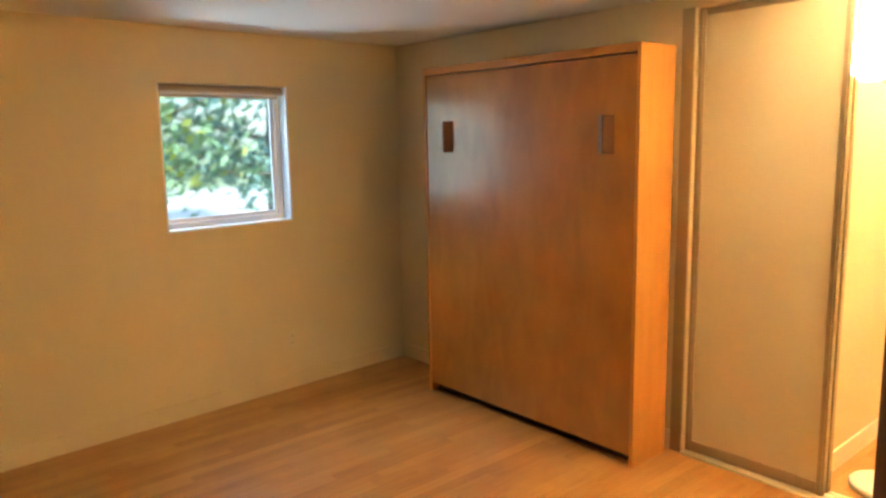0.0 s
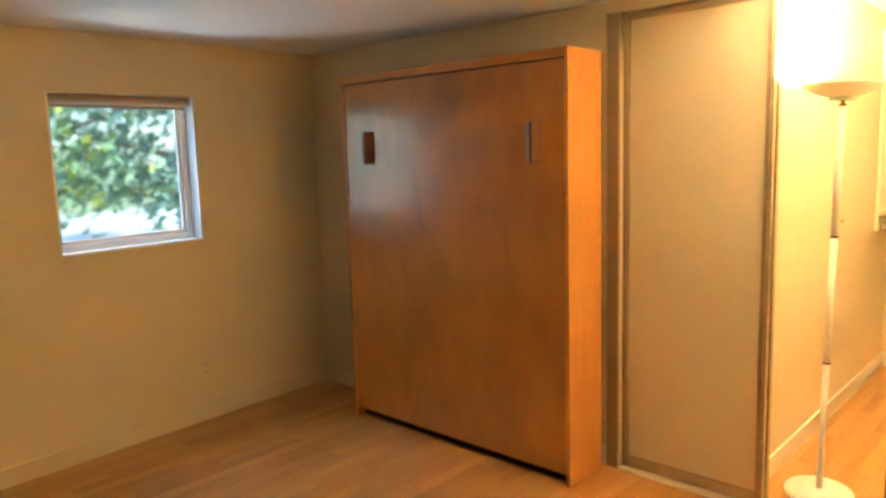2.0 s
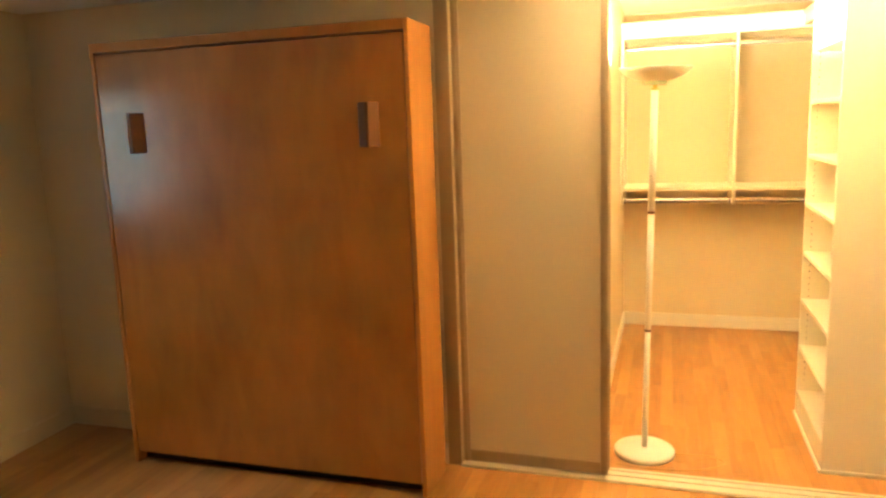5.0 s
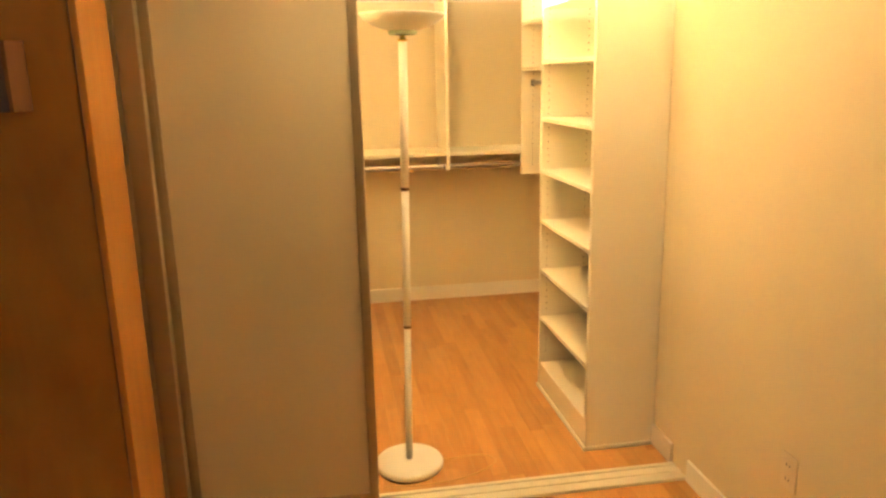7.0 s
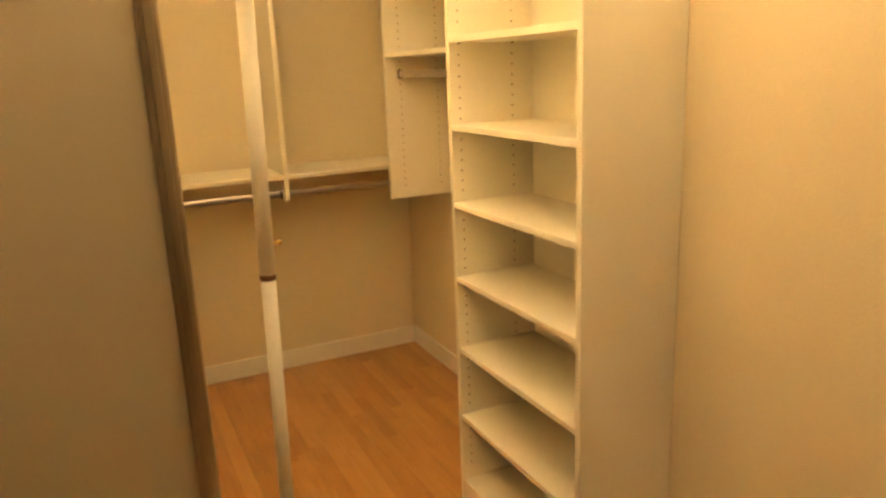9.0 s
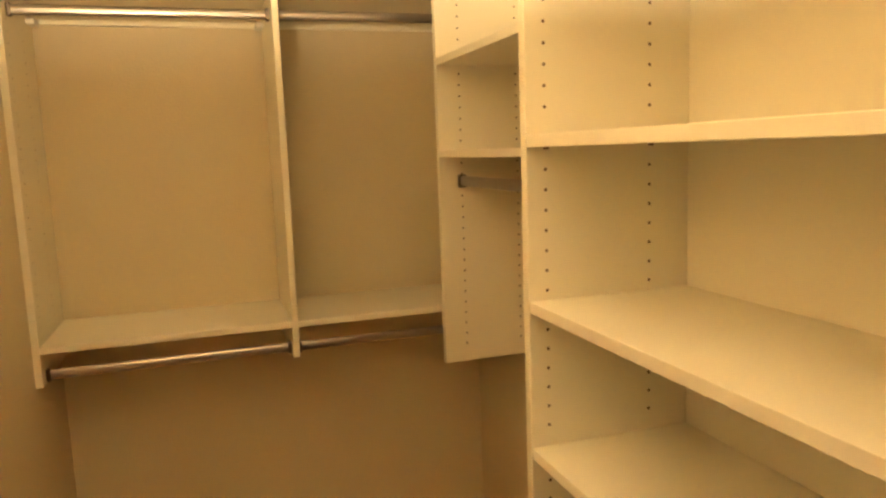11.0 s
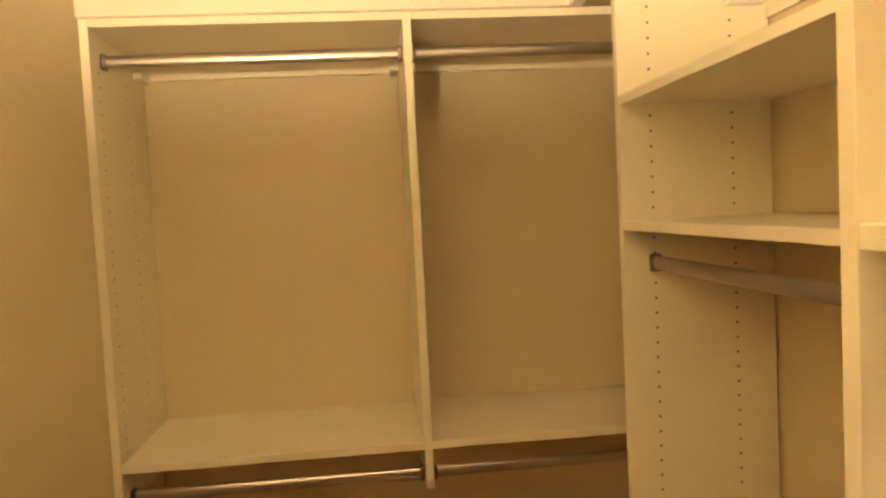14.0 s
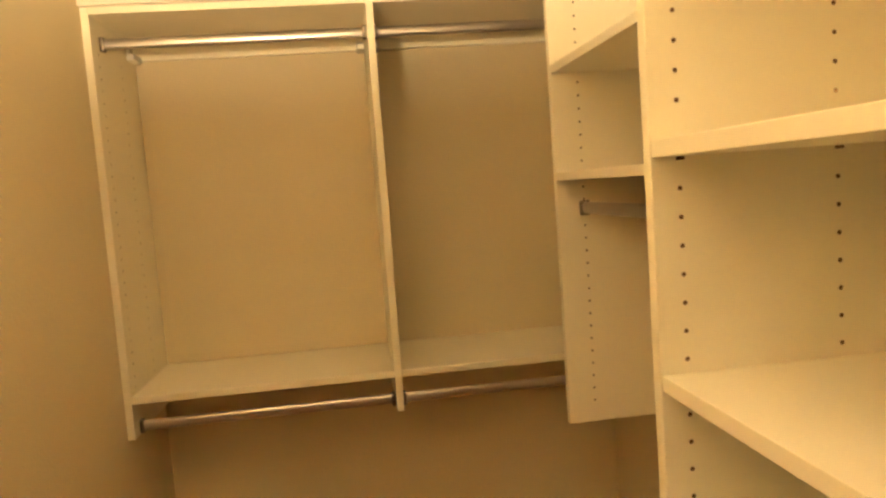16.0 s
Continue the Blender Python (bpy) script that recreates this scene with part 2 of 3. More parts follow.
# baseboards
for name, b in (
        ("baseboard_west", (WEST, WEST + 0.013, SOUTH, BED_Y, 0, 0.10)),
        ("baseboard_north", (WEST + 0.013, -3.537, BED_Y - 0.013, BED_Y, 0, 0.10)),
        ("baseboard_jamb", (-2.05, -1.912, BED_Y - 0.010, BED_Y, 0, 0.10)),
        ("baseboard_east", (-0.013, 0, DOOR_Y1 + 0.06, -0.05, 0, 0.092)),
        ("baseboard_east_inner", (-0.013, 0, 0.082, 0.262, 0, 0.092)),
        ("baseboard_closet_left", (CL_LEFT, CL_LEFT + 0.013, 0.115, CL_BACK, 0, 0.10)),
        ("baseboard_closet_back", (CL_LEFT + 0.013, CL_RIGHT - 0.013, CL_BACK - 0.013, CL_BACK, 0, 0.10)),
        ("baseboard_closet_right", (CL_RIGHT - 0.013, CL_RIGHT, 0.985, CL_BACK, 0, 0.10))):
    structure(name, [b], WALL if name in ("baseboard_west", "baseboard_north") else TRIM, "cream painted baseboard", 0.003)

# ---- window ----
win = tagged(new("window_1"), "small square white-framed window with a rolled blind", "window", "", "structure")
win.location = (WEST - 0.12, (WIN_Y0 + WIN_Y1) / 2, WIN_Z0)
gx = WEST - 0.13
for nm, b in (("sill_lining", (WEST - 0.18, WEST - 0.001, WIN_Y0, WIN_Y1, WIN_Z0, WIN_Z0 + 0.014)),
              ("reveal_lining", (WEST - 0.18, WEST - 0.001, WIN_Y0, WIN_Y0 + 0.012, WIN_Z0 + 0.014, WIN_Z1)),
              ("reveal_lining", (WEST - 0.18, WEST - 0.001, WIN_Y1 - 0.012, WIN_Y1, WIN_Z0 + 0.014, WIN_Z1))):
    block(nm, b, VINYL, win, 0.002)
fw = 0.035
y0, y1, z0, z1 = WIN_Y0 + 0.012, WIN_Y1 - 0.012, WIN_Z0 + 0.014, WIN_Z1
for b in ((gx - 0.03, gx + 0.03, y0, y1, z0, z0 + fw), (gx - 0.03, gx + 0.03, y0, y1, z1 - fw, z1), (gx - 0.03, gx + 0.03, y0, y0 + fw, z0 + fw, z1 - fw), (gx - 0.03, gx + 0.03, y1 - fw, y1, z0 + fw, z1 - fw)):
    block("window_frame", b, VINYL, win, 0.003)
for b in ((gx - 0.012, gx + 0.012, y0 + fw, y1 - fw, z0 + fw, z0 + fw + 0.02), (gx - 0.012, gx + 0.012, y1 - fw - 0.02, y1 - fw, z0 + fw + 0.02, z1 - fw)):
    block("sash", b, VINYL, win, 0.003)
pane = block("pane", (gx - 0.003, gx + 0.003, y0 + fw, y1 - fw, z0 + fw, z1 - fw), glass, win)
pane.visible_shadow = False
blind = thing("roller_blind", (WEST - 0.05, (y0 + y1) / 2, WIN_Z1), "rolled-up tan fabric blind at the window head", "blind")
bm = bmesh.new()
lathe(bm, [(0.024, y0 + 0.01), (0.026, y0 + 0.02), (0.026, y1 - 0.02), (0.024, y1 - 0.01)], 20)
bmesh.ops.transform(bm, matrix=Matrix.Translation((WEST - 0.045, 0, WIN_Z1 - 0.032)) @ Matrix.Rotation(radians(-90), 4, 'X'), verts=bm.verts)
part("roll", bm, BLIND, blind)
block("headrail", (WEST - 0.075, WEST - 0.012, y0, y1, WIN_Z1 - 0.006, WIN_Z1 - 0.0005), VINYL, blind)
block("hem_bar", (WEST - 0.074, WEST - 0.066, y0 + 0.02, y1 - 0.02, WIN_Z1 - 0.074, WIN_Z1 - 0.054), BLIND, blind, 0.002)

# ---- doors ----


def sliding_door(x0, x1, y, label):
    d = thing("sliding_door", ((x0 + x1) / 2, y, 0.012), label, "door", "sliding closet doors")
    zb, zt = 0.012, 2.185
    s = 0.032
    for b in ((x0, x0 + s, y - 0.017, y + 0.017, zb, zt), (x1 - s, x1, y - 0.017, y + 0.017, zb, zt)):
        bm = bmesh.new()
        box(bm, *b, 0.004)
        box(bm, b[0] + 0.010, b[1] - 0.010, y - 0.021, y - 0.016, zb, zt, 0.001)
        part("stile", bm, ALU, d)
    block("bottom_rail", (x0 + s, x1 - s, y - 0.014, y + 0.014, zb, zb + 0.055), ALU, d, 0.003)
    block("top_rail", (x0 + s, x1 - s, y - 0.014, y + 0.014, zt - 0.03, zt), ALU, d, 0.003)
    block("panel", (x0 + s, x1 - s, y - 0.006, y + 0.006, zb + 0.055, zt - 0.03), PANEL, d, 0, "frosted cream panel")
    return d


sliding_door(-1.907, -1.232, 0.016, "cream panel sliding door in a slim champagne frame")
sliding_door(-1.903, -1.228, 0.060, "cream panel sliding door stacked behind another")
# brown strip laid over the wall; its tone stands for the shade there
structure("trim_jamb", [(-1.973, -1.911, -0.034, BED_Y - 0.0115, 0, 2.19)], ALU, "narrow brown strip over the wall beside the sliding doors, toned for shade", 0.002)
track = thing("floor_track", (-0.96, 0.02, 0), "pale aluminium double sliding door track on the floor", "door track")
bm = bmesh.new()
box(bm, -1.9095, -0.001, -0.045, 0.080, 0.0005, 0.005)
part("base_strip", bm, TRACK, track)
for yy, wide in ((-0.045, 0.020), (0.012, 0.012), (0.060, 0.020)):
    block("rail", (-1.9095, -0.001, yy, yy + wide, 0.0052, 0.012), TRACK, track, 0.001)

door = thing("door", (0.0, DOOR_Y1, 0.01), "dark red-brown wooden door standing open into the room", "door")
leaf_len = 0.79
bm = bmesh.new()
box(bm, 0, leaf_len, -0.036, 0, 0.012, 2.04, 0.003)
turn = Matrix.Translation((-0.004, DOOR_Y1 + 0.01, 0)) @ Matrix.Rotation(math.atan2(0.735, -0.395), 4, 'Z')
bmesh.ops.transform(bm, matrix=turn, verts=bm.verts)
part("leaf", bm, DOORWOOD, door)
bm = bmesh.new()
lathe(bm, [(0.026, 0.0), (0.026, 0.006), (0.010, 0.008), (0.010, 0.035), (0.024, 0.04), (0.027, 0.052), (0.020, 0.062)], 20)
bmesh.ops.transform(bm, matrix=turn @ Matrix.Translation((leaf_len - 0.065, -0.036, 0.98)) @ Matrix.Rotation(radians(90), 4, 'X'), verts=bm.verts)
part("door_knob", bm, BRASS, door, "brass knob")
structure("trim_doorway", [(-0.012, 0.132, DOOR_Y1, DOOR_Y1 + 0.055, 0, DOOR_Z), (-0.012, 0.132, DOOR_Y0 - 0.055, DOOR_Y0, 0, DOOR_Z), (-0.012, 0.132, DOOR_Y0 - 0.055, DOOR_Y1 + 0.055, DOOR_Z, DOOR_Z + 0.055)], TRIM, "cream painted door casing")

# ---- wall bed ----
BX0, BX1, BY0, BY1, BZ = -3.515, -1.975, -0.362, BED_Y - 0.058, 2.022
bed = thing("wall_bed", ((BX0 + BX1) / 2, BY1, 0), "amber birch fold-down wall bed cabinet, closed, with two handles", "wall bed")
block("side_panel", (BX0, BX0 + 0.02, BY0, BY1, 0, BZ - 0.042), BIRCH_SIDE, bed, 0.0015)
block("side_panel", (BX1 - 0.02, BX1, BY0, BY1, 0, BZ), BIRCH_SIDE, bed, 0.0015)
block("top_panel", (BX0, BX1 - 0.0205, BY0, BY1, BZ - 0.042, BZ), BIRCH_SIDE, bed, 0.0015)
block("back_panel", (BX0 + 0.02, BX1 - 0.02, BY1 - 0.02, BY1, 0.05, BZ - 0.042), BIRCH_SIDE, bed)
block("front_panel", (BX0 + 0.023, BX1 - 0.025, BY0 + 0.006, BY0 + 0.026, 0.055, BZ - 0.05), BIRCH, bed, 0.0015)
# near-black board: the shade of the toe recess is put into its colour
block("toe_recess_shade", (BX0 + 0.02, BX1 - 0.02, BY0 + 0.06, BY0 + 0.075, 0, 0.05), DARK, bed)
for hx in (-3.305, -2.162):
    bm = bmesh.new()
    w, d, h0, h1 = 0.046, 0.042, 1.525, 1.705
    yf = BY0 + 0.006
    prof = [(-w, 0), (-w + 0.004, -0.006), (0.004, -d), (0.014, -d + 0.001), (w, -0.004), (w, 0)]
    lo = [bm.verts.new((hx + a, yf + b, h0)) for a, b in prof]
    hi = [bm.verts.new((hx + a, yf + b, h1)) for a, b in prof]
    for i in range(len(prof)):
        j = (i + 1) % len(prof)
        bm.faces.new((lo[i], lo[j], hi[j], hi[i]))
    bm.faces.new(lo[::-1])
    bm.faces.new(hi)
    bmesh.ops.recalc_face_normals(bm, faces=bm.faces)
    part("handle", bm, HANDLE, bed, "dark bronze wedge handle")

# ---- closet units ----
UNIT_TOP = 2.164
PITCH = 0.0328


def pin_holes(name, parent, columns, face, z_from, z_to, axis, sign, skip=(), pitch=PITCH):
    """Rows of small shelf-pin holes on a panel's face."""
    bm = bmesh.new()
    z = z_from
    while z < z_to:
        for c in columns:
            if any(abs(z - s) < 0.022 for s in skip):
                continue
            ring = []
            for i in range(8):
                a = 2 * math.pi * i / 8
                u, v = c + 0.0029 * math.cos(a), z + 0.0029 * math.sin(a)
                ring.append(bm.verts.new((u, face + sign * 0.0006, v) if axis == 'y' else (face + sign * 0.0006, u, v)))
            bm.faces.new(ring)
        z += pitch
    bmesh.ops.recalc_face_normals(bm, faces=bm.faces)
    ob = part(name, bm, HOLE, parent, "rows of small brown shelf-pin holes")
    ob["kind"] = "stuff"
    return ob


def oval_rod(name, parent, a, b, label):
    """A flattened chrome hanging rod from a to b with end cups."""
    a, b = Vector(a), Vector(b)
    d = b - a
    m = Matrix.Translation(a) @ d.to_track_quat('Z', 'Y').to_matrix().to_4x4()
    along_x = abs(d.x) > abs(d.y)
    bm = bmesh.new()
    n = 20
    loops = []
    for z in (0.004, d.length - 0.004):
        ring = []
        for i in range(n):
            t = 2 * math.pi * i / n
            side, up = 0.0075 * math.cos(t), 0.015 * math.sin(t)
            p = a + d.normalized() * z + Vector((0, side, up) if along_x else (side, 0, up))
            ring.append(bm.verts.new(p))
        loops.append(ring)
    for i in range(n):
        j = (i + 1) % n
        bm.faces.new((loops[0][i], loops[0][j], loops[1][j], loops[1][i])).smooth = True
    bmesh.ops.recalc_face_normals(bm, faces=bm.faces)
    rod = part(name, bm, CHROME, parent, label)
    for p, s in ((a, 1), (b, -1)):
        q = p + d.normalized() * s * 0.006
        hx, hy = (0.006, 0.013) if along_x else (0.013, 0.006)
        bm = bmesh.new()
        box(bm, q.x - hx, q.x + hx, q.y - hy, q.y + hy, q.z - 0.020, q.z + 0.019, 0.004)
        part("end_cup", bm, DARK_CHROME, parent, "dark metal rod cup")
    return rod


# shelf tower
TX, TY0, TY1 = -0.316, 0.262, 0.966
tower = thing("shelf_tower", (-0.15, (TY0 + TY1) / 2, 0), "tall cream melamine shelf tower with empty open shelves", "shelving")
block("side_panel", (TX, -0.002, TY0, TY0 + 0.02, 0, UNIT_TOP), MELAMINE, tower, 0.001)
block("side_panel", (TX, -0.002, TY1 - 0.02, TY1, 0, UNIT_TOP), MELAMINE, tower, 0.001)
block("back_panel", (-0.012, -0.002, TY0 + 0.02, TY1 - 0.02, 0.0, UNIT_TOP), MELAMINE, tower)
SHELF_Z = [0.135, 0.388, 0.640, 0.892, 1.143, 1.393, 1.661, 1.912]
for z in SHELF_Z:
    block("shelf", (TX + 0.001, -0.013, TY0 + 0.0205, TY1 - 0.0205, z - 0.019, z), MELAMINE, tower, 0.001)
block("shelf", (TX, -0.013, TY0 + 0.0205, TY1 - 0.0205, UNIT_TOP - 0.02, UNIT_TOP), MELAMINE, tower, 0.001)
block("plinth", (TX + 0.004, TX + 0.02, TY0 + 0.0205, TY1 - 0.0205, 0, SHELF_Z[0] - 0.02), MELAMINE, tower)
bm = bmesh.new()
box(bm, TX - 0.012, TX - 0.0005, TY0 - 0.012, TY1, 0.0, 0.018, 0.004)
box(bm, TX, -0.014, TY0 - 0.012, TY0 - 0.0005, 0.0, 0.018, 0.004)
part("shoe_trim", bm, TRIM, tower)
pin_holes("pin_holes", tower, (TX + 0.033, -0.090), TY1 - 0.02, 0.1956, 2.12, 'y', -1, [z - 0.01 for z in SHELF_Z])
pin_holes("pin_holes", tower, (TX + 0.033, -0.090), TY0 + 0.02, 0.1956, 2.12, 'y', 1, [z - 0.01 for z in SHELF_Z])
for z in SHELF_Z[1:]:
    for xx in (TX + 0.033, -0.090):
        for yy in (TY0 + 0.0205, TY1 - 0.0285):
            block("shelf_pin", (xx - 0.004, xx + 0.004, yy, yy + 0.008, z - 0.0235, z - 0.0195), HOLE, tower, 0.0015, "small brown shelf pin")

# hanging unit along the right closet wall
RX, RY0, RY1 = -0.135, TY1 + 0.001, 1.955
hung = thing("hanging_unit", (0.04, 1.5, UNIT_TOP), "cream wall-hung closet unit with two shelves and a rod", "shelving")
block("side_panel", (RX, CL_RIGHT - 0.007, RY1, RY1 + 0.02, 0.987, UNIT_TOP), MELAMINE, hung, 0.001)
for z in (1.641, 1.908):
    block("shelf", (RX + 0.001, CL_RIGHT - 0.002, RY0, RY1 - 0.0005, z - 0.02, z), MELAMINE, hung, 0.001)
block("top_panel", (RX, CL_RIGHT - 0.002, RY0, RY1 - 0.0005, UNIT_TOP - 0.02, UNIT_TOP), MELAMINE, hung, 0.001)
block("hanging_rail", (CL_RIGHT - 0.014, CL_RIGHT - 0.002, RY0, RY1, UNIT_TOP - 0.10, UNIT_TOP - 0.0205), MELAMINE, hung)
pin_holes("pin_holes", hung, (RX + 0.070, RX + 0.253), RY1, 1.044, 2.12, 'y', -1, (1.626, 1.898))
bm = bmesh.new()
box(bm, 0.105, 0.190, RY1 - 0.024, RY1 - 0.001, 2.090, 2.124, 0.003)
part("bracket", bm, ENAMEL, hung, "white plastic hanging bracket")
bm = bmesh.new()
lo = [bm.verts.new(p) for p in ((0.160, RY1 + 0.001, 0.9865), (0.217, RY1 + 0.001, 0.9865), (0.217, RY1 + 0.001, 0.958))]
hi = [bm.verts.new((v.co.x, v.co.y + 0.017, v.co.z)) for v in lo]
bm.faces.new(lo)
bm.faces.new(hi[::-1])
for i in range(3):
    j = (i + 1) % 3
    bm.faces.new((lo[j], lo[i], hi[i], hi[j]))
bmesh.ops.recalc_face_normals(bm, faces=bm.faces)
part("wall_bracket", bm, ENAMEL, hung)
oval_rod("rod", hung, (-0.066, RY0, 1.548), (-0.066, RY1, 1.548), "oval chrome hanging rod")

# hanging unit on the back wall
FY = 2.2
back = thing("hanging_unit", (-0.55, CL_BACK, UNIT_TOP), "cream wall-hung closet unit with double rods in two bays", "shelving")
PANELS = ((CL_LEFT + 0.001, CL_LEFT + 0.021), (-0.572, -0.552), (CL_RIGHT - 0.022, CL_RIGHT - 0.002))
for a, b in PANELS:
    block("side_panel", (a, b, FY, CL_BACK - 0.002, 0.994, UNIT_TOP), MELAMINE, back, 0.001)
for (a0, a), (b, b1) in zip(PANELS, PANELS[1:]):
    block("shelf", (a + 0.0005, b - 0.0005, FY + 0.001, CL_BACK - 0.002, 1.093, 1.113), MELAMINE, back, 0.001)
    block("top_panel", (a + 0.0005, b - 0.0005, FY, CL_BACK - 0.002, UNIT_TOP - 0.02, UNIT_TOP), MELAMINE, back, 0.001)
    block("hanging_rail", (a + 0.0005, b - 0.0005, CL_BACK - 0.02, CL_BACK - 0.002, UNIT_TOP - 0.075, UNIT_TOP - 0.0205), MELAMINE, back, 0.001)
    oval_rod("rod", back, (a, FY + 0.075, 2.080), (b, FY + 0.075, 2.080), "oval chrome hanging rod")
    oval_rod("rod", back, (a, FY + 0.055, 1.017), (b, FY + 0.055, 1.017), "oval chrome hanging rod")
    for xx in (a + 0.001, b - 0.026):
        bm = bmesh.new()
        box(bm, xx, xx + 0.025, CL_BACK - 0.10, CL_BACK - 0.021, 2.078, 2.100, 0.004)
        box(bm, xx, xx + 0.012, CL_BACK - 0.10, CL_BACK - 0.088, 2.100, 2.124, 0.003)
        part("bracket", bm, ENAMEL, back)
pin_holes("pin_holes", back, (FY + 0.05, FY + 0.24), PANELS[0][1], 1.13, 2.05, 'x', 1)

# crown boards over the units
crown = tagged(structure("trim_crown", [
    (CL_LEFT + 0.001, -0.165, FY - 0.018, FY - 0.0005, UNIT_TOP - 0.002, UNIT_TOP + 0.057), (CL_LEFT + 0.001, -0.165, FY - 0.034, FY - 0.0005, UNIT_TOP + 0.057, UNIT_TOP + 0.083),
    (CL_LEFT + 0.001, -0.165, FY - 0.018, CL_BACK - 0.002, UNIT_TOP + 0.0835, UNIT_TOP + 0.090),
    (-0.165, RX - 0.0005, RY0, FY + 0.02, UNIT_TOP - 0.002, UNIT_TOP + 0.057), (-0.18, RX - 0.0005, RY0, FY - 0.034, UNIT_TOP + 0.057, UNIT_TOP + 0.083)], TRIM, "cream stepped crown board above the closet units", 0.002), "", "trim")

# ---- floor lamp ----
lampob = thing("floor_lamp", (LAMP_X, LAMP_Y, 0), "white enamel torchiere floor lamp, lit, with brass neck", "floor lamp")


# the pole stands a little out of plumb
LEAN = Matrix.Translation((LAMP_X, LAMP_Y, 0)) @ Matrix.Rotation(0.016, 4, 'Y') @ Matrix.Translation((-LAMP_X, -LAMP_Y, 0))


def turned(name, rings, material, label="", seg=36):
    bm = bmesh.new()
    lathe(bm, rings, seg, LAMP_X, LAMP_Y)
    if name != "base":
        bmesh.ops.transform(bm, matrix=LEAN, verts=bm.verts)
    return part(name, bm, material, lampob, label)


turned("base", [(0.138, 0.0005), (0.142, 0.006), (0.142, 0.022), (0.136, 0.030), (0.05, 0.034), (0.018, 0.036)], ENAMEL, "round white base")
turned("pole", [(0.0135, 0.034), (0.0135, 0.612)], ENAMEL)
turned("ring", [(0.0145, 0.612), (0.0155, 0.614), (0.0155, 0.621), (0.0145, 0.623)], HANDLE, "dark brass ring")
turned("pole", [(0.0145, 0.623), (0.0148, 1.170)], ENAMEL)
turned("ring", [(0.0155, 1.170), (0.0168, 1.172), (0.0168, 1.180), (0.0158, 1.182)], HANDLE, "dark brass ring")
turned("pole", [(0.0158, 1.182), (0.0160, 1.722)], ENAMEL)
turned("neck", [(0.0170, 1.722), (0.0170, 1.732), (0.010, 1.733), (0.008, 1.739), (0.010, 1.746)], BRASS, "brass neck")
turned("glass_disc", [(0.046, 1.746), (0.052, 1.749), (0.053, 1.755), (0.052, 1.759), (0.044, 1.761)], GREEN_GLASS, "pale green glass disc")
turned("bowl", [(0.042, 1.761), (0.079, 1.767), (0.116, 1.782), (0.144, 1.800), (0.157, 1.815), (0.159, 1.8195), (0.155, 1.8195), (0.141, 1.804), (0.113, 1.786), (0.077, 1.772), (0.03, 1.766)], ENAMEL, "white metal uplighter bowl", 56)
turned("bulb", [(0.009, 1.776), (0.011, 1.784), (0.011, 1.790), (0.007, 1.794)], glow, "glowing halogen bulb", 16)
bm = bmesh.new()
lathe(bm, [(0.003, 0.0), (0.003, 0.006), (0.005, 0.007), (0.006, 0.012), (0.004, 0.015)], 14)
bmesh.ops.transform(bm, matrix=LEAN @ Matrix.Translation((LAMP_X + 0.017, LAMP_Y, 1.244)) @ Matrix.Rotation(radians(90), 4, 'Y'), verts=bm.verts)
part("switch_knob", bm, BRASS, lampob, "brass switch knob")
cu = bpy.data.curves.new("cord", 'CURVE')
cu.dimensions = '3D'
cu.bevel_depth = 0.0028
sp = cu.splines.new('BEZIER')
pts = [(LAMP_X + 0.14, LAMP_Y + 0.02, 0.003), (LAMP_X + 0.36, LAMP_Y - 0.02, 0.003), (LAMP_X + 0.30, LAMP_Y - 0.10, 0.003), (LAMP_X + 0.05, LAMP_Y - 0.165, 0.003), (LAMP_X - 0.12, LAMP_Y + 0.0 - 0.15, 0.003)]
sp.bezier_points.add(len(pts) - 1)
for p, c in zip(sp.bezier_points, pts):
    p.co = c
    p.handle_left_type = p.handle_right_type = 'AUTO'
cord = new("cord", cu)
cu.materials.append(CORD)
cord.parent = lampob
cord.matrix_parent_inverse = Matrix.Translation(-lampob.location)


# ---- outlets ----
def outlet(place, turn, label):
    o = thing("wall_outlet", place, label, "outlet", "wall outlets")
    m = Matrix.Translation(place) @ Matrix.Rotation(radians(turn), 4, 'Z')
    for nm, bs, mt in (("plate", [(-0.036, 0.036, -0.006, 0.0, -0.058, 0.058)], PLATE),
                       ("socket", [(-0.017, 0.017, -0.0085, -0.0062, 0.008, 0.040)], PLATE), ("socket", [(-0.017, 0.017, -0.0085, -0.0062, -0.040, -0.008)], PLATE),
                       *(("slot", [(sx - 0.0015, sx + 0.0015, -0.0092, -0.0087, z, z + 0.010)], DARK) for sx in (-0.007, 0.007) for z in (0.020, -0.028))):
        bm = bmesh.new()
        for b in bs:
            box(bm, *b, 0.0015 if mt is PLATE else 0)
        bmesh.ops.transform(bm, matrix=m, verts=bm.verts)
        part(nm, bm, mt, o)


outlet((0, -0.645, 0.382), -90, "cream duplex wall outlet above the baseboard")
outlet((WEST, -0.976, 0.324), 90, "cream duplex wall outlet below the window")

# the window wall is not quite square to the room: all that is on it swings in towards the south
for ob in list(scene.objects):
    root = ob.parent or ob
    if ob.type == 'MESH' and (root.name in ("wall_west", "baseboard_west", "window_1", "roller_blind") or (root.name.startswith("wall_outlet") and root.location.x < -3)):
        for v in ob.data.vertices:
            v.co.x += 0.05 * (BED_Y - v.co.y)

# ---- outside ----
ground = structure("ground", [(-400, WEST - 0.19, -400, 400, -0.2, 0.35)], GRASS, "green lawn beyond the window")


structure("pavement", [(-17, -9.2, -40, 40, 0.351, 0.42)], PAVING, "pale sunlit concrete path")


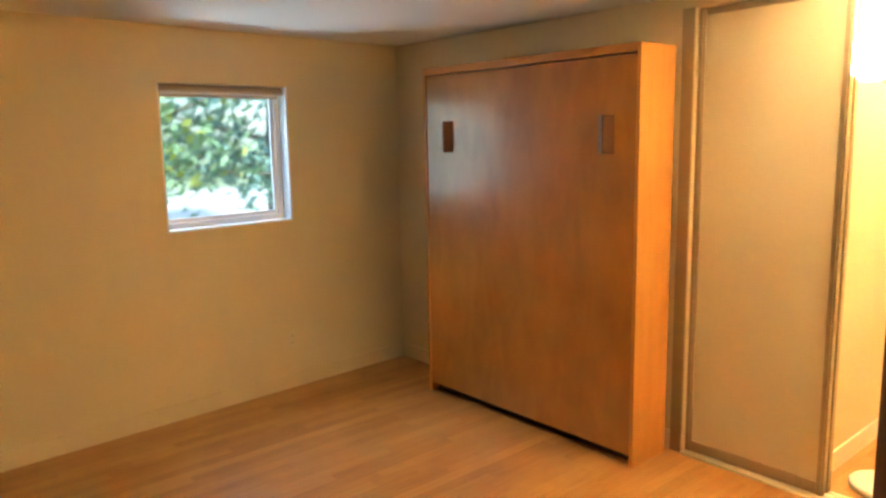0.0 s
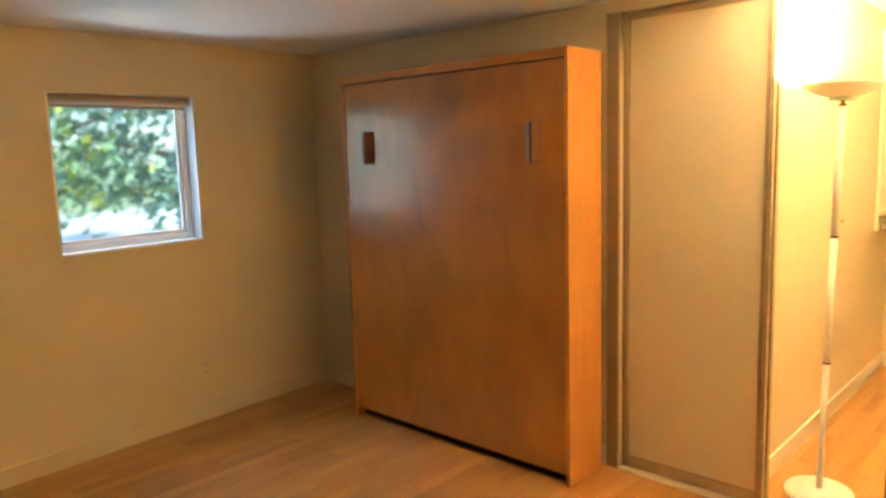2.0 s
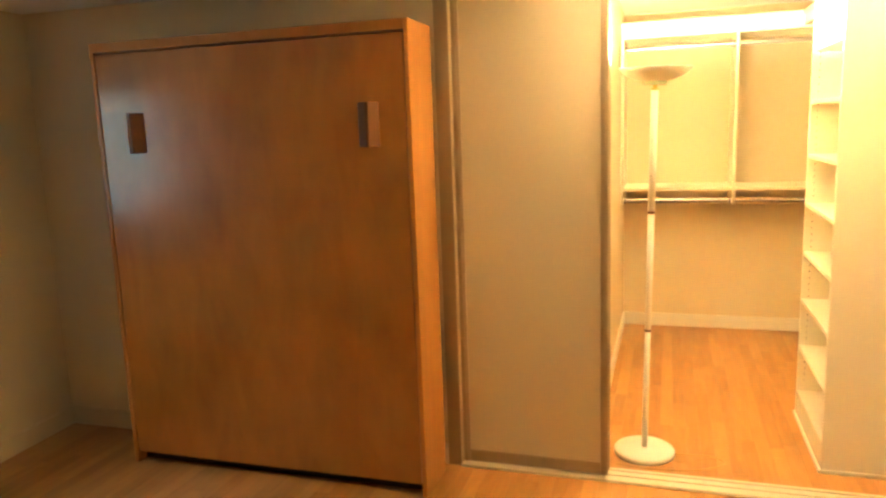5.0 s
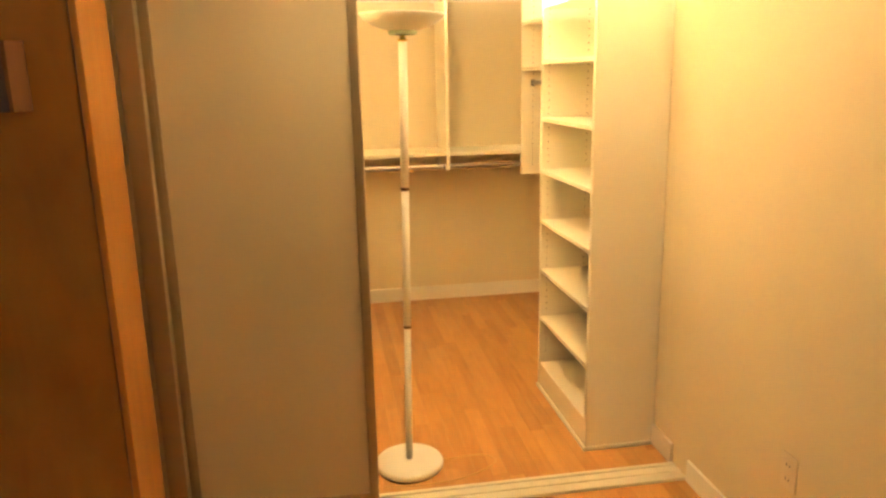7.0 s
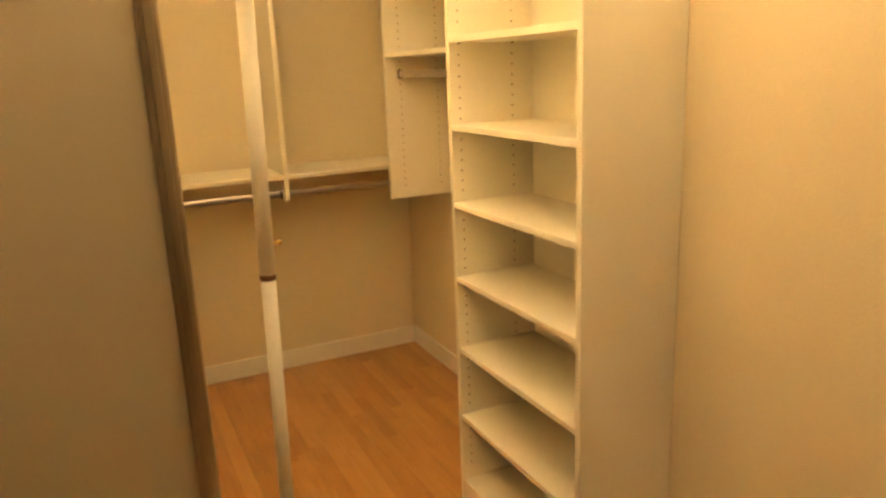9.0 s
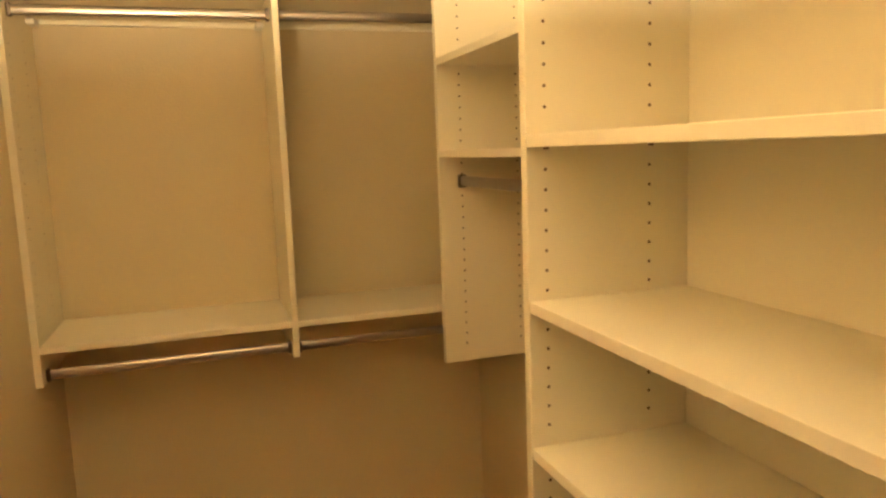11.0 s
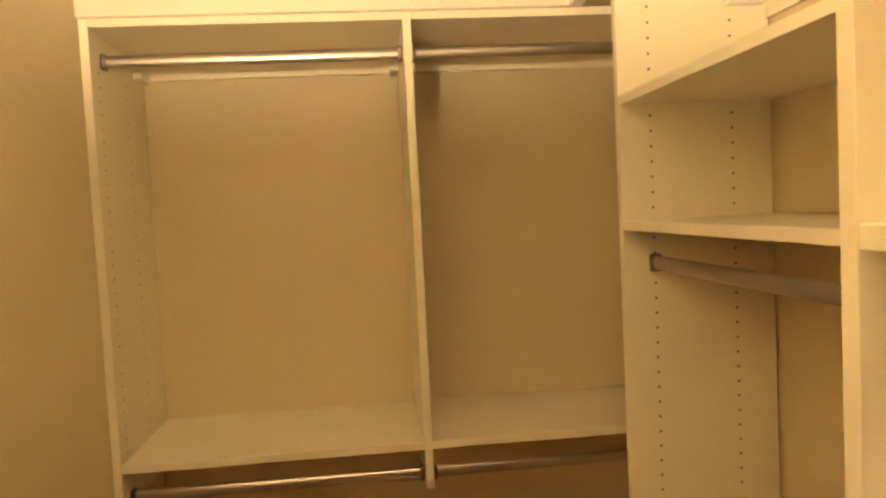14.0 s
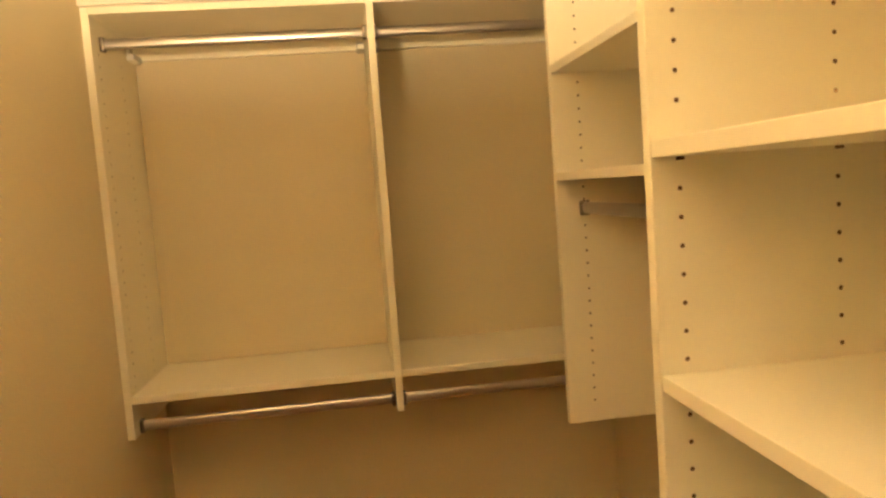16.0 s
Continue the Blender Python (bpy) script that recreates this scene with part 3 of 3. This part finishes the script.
def tree(x, y, height, leafs, accent, radius, seed, label):
    rnd = random.Random(seed)
    t = thing("tree", (x, y, 0.35), label, "tree", "trees outside the window")
    bm = bmesh.new()
    lathe(bm, [(0.16, 0.3), (0.12, 1.2), (0.09, height * 0.5), (0.03, height * 0.95)], 10, x, y)
    ends = []
    for k in range(16):
        a, z = rnd.uniform(0, 6.28), rnd.uniform(0.9, height * 0.9)
        r = radius * rnd.uniform(0.5, 1.0) * (1 - 0.5 * z / height)
        p, q = Vector((x, y, z)), Vector((x + r * math.cos(a), y + r * math.sin(a), z + rnd.uniform(-0.1, 0.6)))
        ends.append((p, q))
        side = (q - p).cross(Vector((0, 0, 1))).normalized()
        up = side.cross((q - p).normalized())
        lo = [bm.verts.new(p + 0.035 * (side * c + up * s)) for c, s in ((1, 0), (0, 1), (-1, 0), (0, -1))]
        hi = [bm.verts.new(q + 0.01 * (side * c + up * s)) for c, s in ((1, 0), (0, 1), (-1, 0), (0, -1))]
        for i in range(4):
            bm.faces.new((lo[i], lo[(i + 1) % 4], hi[(i + 1) % 4], hi[i]))
    part("trunk", bm, BARK, t)
    for nm, m, count in (("crown", leafs, 2200), ("crown", accent, 800)):
        verts, faces = [], []
        for k in range(count):
            p, q = ends[rnd.randrange(len(ends))]
            c = p.lerp(q, rnd.uniform(0.3, 1.15)) + Vector([rnd.gauss(0, 0.22) for i in range(3)])
            s = rnd.uniform(0.03, 0.085)
            u = Vector([rnd.uniform(-1, 1) for i in range(3)]).normalized()
            v = u.orthogonal().normalized()
            w = u.cross(v) * s * 0.5
            i = len(verts)
            verts += [c - v * s, c + w, c + v * s, c - w]
            faces.append((i, i + 1, i + 2, i + 3))
        me = bpy.data.meshes.new(nm)
        me.from_pydata(verts, [], faces)
        me.materials.append(m)
        ob = new(nm, me)
        ob.parent = t
        ob.matrix_parent_inverse = Matrix.Translation(-t.location)


tree(-7.6, 0.8, 4.6, LEAF_BLUE, LEAF, 1.5, 3, "dark green conifer-like tree outside the window")
tree(-7.9, -0.9, 5.0, LEAF, LEAF_YELLOW, 1.6, 5, "sunlit yellow-green leafy tree outside the window")
tree(-9.6, 2.3, 6.0, LEAF_BLUE, LEAF, 2.0, 7, "dark blue-green tree outside the window")
tree(-11.0, 0.4, 6.0, LEAF_BLUE, LEAF_YELLOW, 2.2, 9, "tall green leafy tree outside the window")

# ---- floor strips ----
W = 0.064
rnd = random.Random(11)
strips = []
x = WEST + 0.014
while x < 1.38:
    lo, hi = SOUTH, CL_BACK - 0.002
    if x < CL_LEFT - W:
        hi = BED_Y if x < -1.93 else 0.10
    if x > 0.0:
        hi = -2.0 if x > 0.22 else CL_BACK - 0.002
    y = lo - rnd.uniform(0, 0.8)
    while y < hi:
        n = rnd.choice((0.45, 0.6, 0.75, 0.9, 1.1))
        a, b = max(lo, y), min(hi, y + n)
        if b - a > 0.03:
            strips.append((x, a, b))
        y += n
    x += W
near = [s for s in strips if s[0] > -2.1 and s[0] < 0.2 and s[2] > -1.9][:300]
rest = [s for s in strips if s not in near]
SHARED = {}
for x, a, b in near:
    key = round(b - a, 3)
    if key not in SHARED:
        bm = bmesh.new()
        box(bm, 0.0003, W - 0.0003, 0.0004, key - 0.0004, -0.0155, 0.0)
        SHARED[key] = mesh_of("strip", bm, FLOOR)
    o = new("strip", SHARED[key])
    o.location = (x, a, 0)
    o.parent = floor_ob
verts, faces = [], []
for x, a, b in rest:
    i = len(verts)
    u, v = x + 0.0003, x + W - 0.0003
    verts += [(u, a, -0.0155), (v, a, -0.0155), (v, b - 0.0006, -0.0155), (u, b - 0.0006, -0.0155), (u, a, 0), (v, a, 0), (v, b - 0.0006, 0), (u, b - 0.0006, 0)]
    faces += [tuple(i + k for k in q) for q in ((4, 5, 6, 7), (0, 1, 5, 4), (1, 2, 6, 5), (2, 3, 7, 6), (3, 0, 4, 7))]
me = bpy.data.meshes.new("strips")
me.from_pydata(verts, [], faces)
me.materials.append(FLOOR)
o = new("strips", me)
o.parent = floor_ob
tagged(o, "", "", "", "stuff")
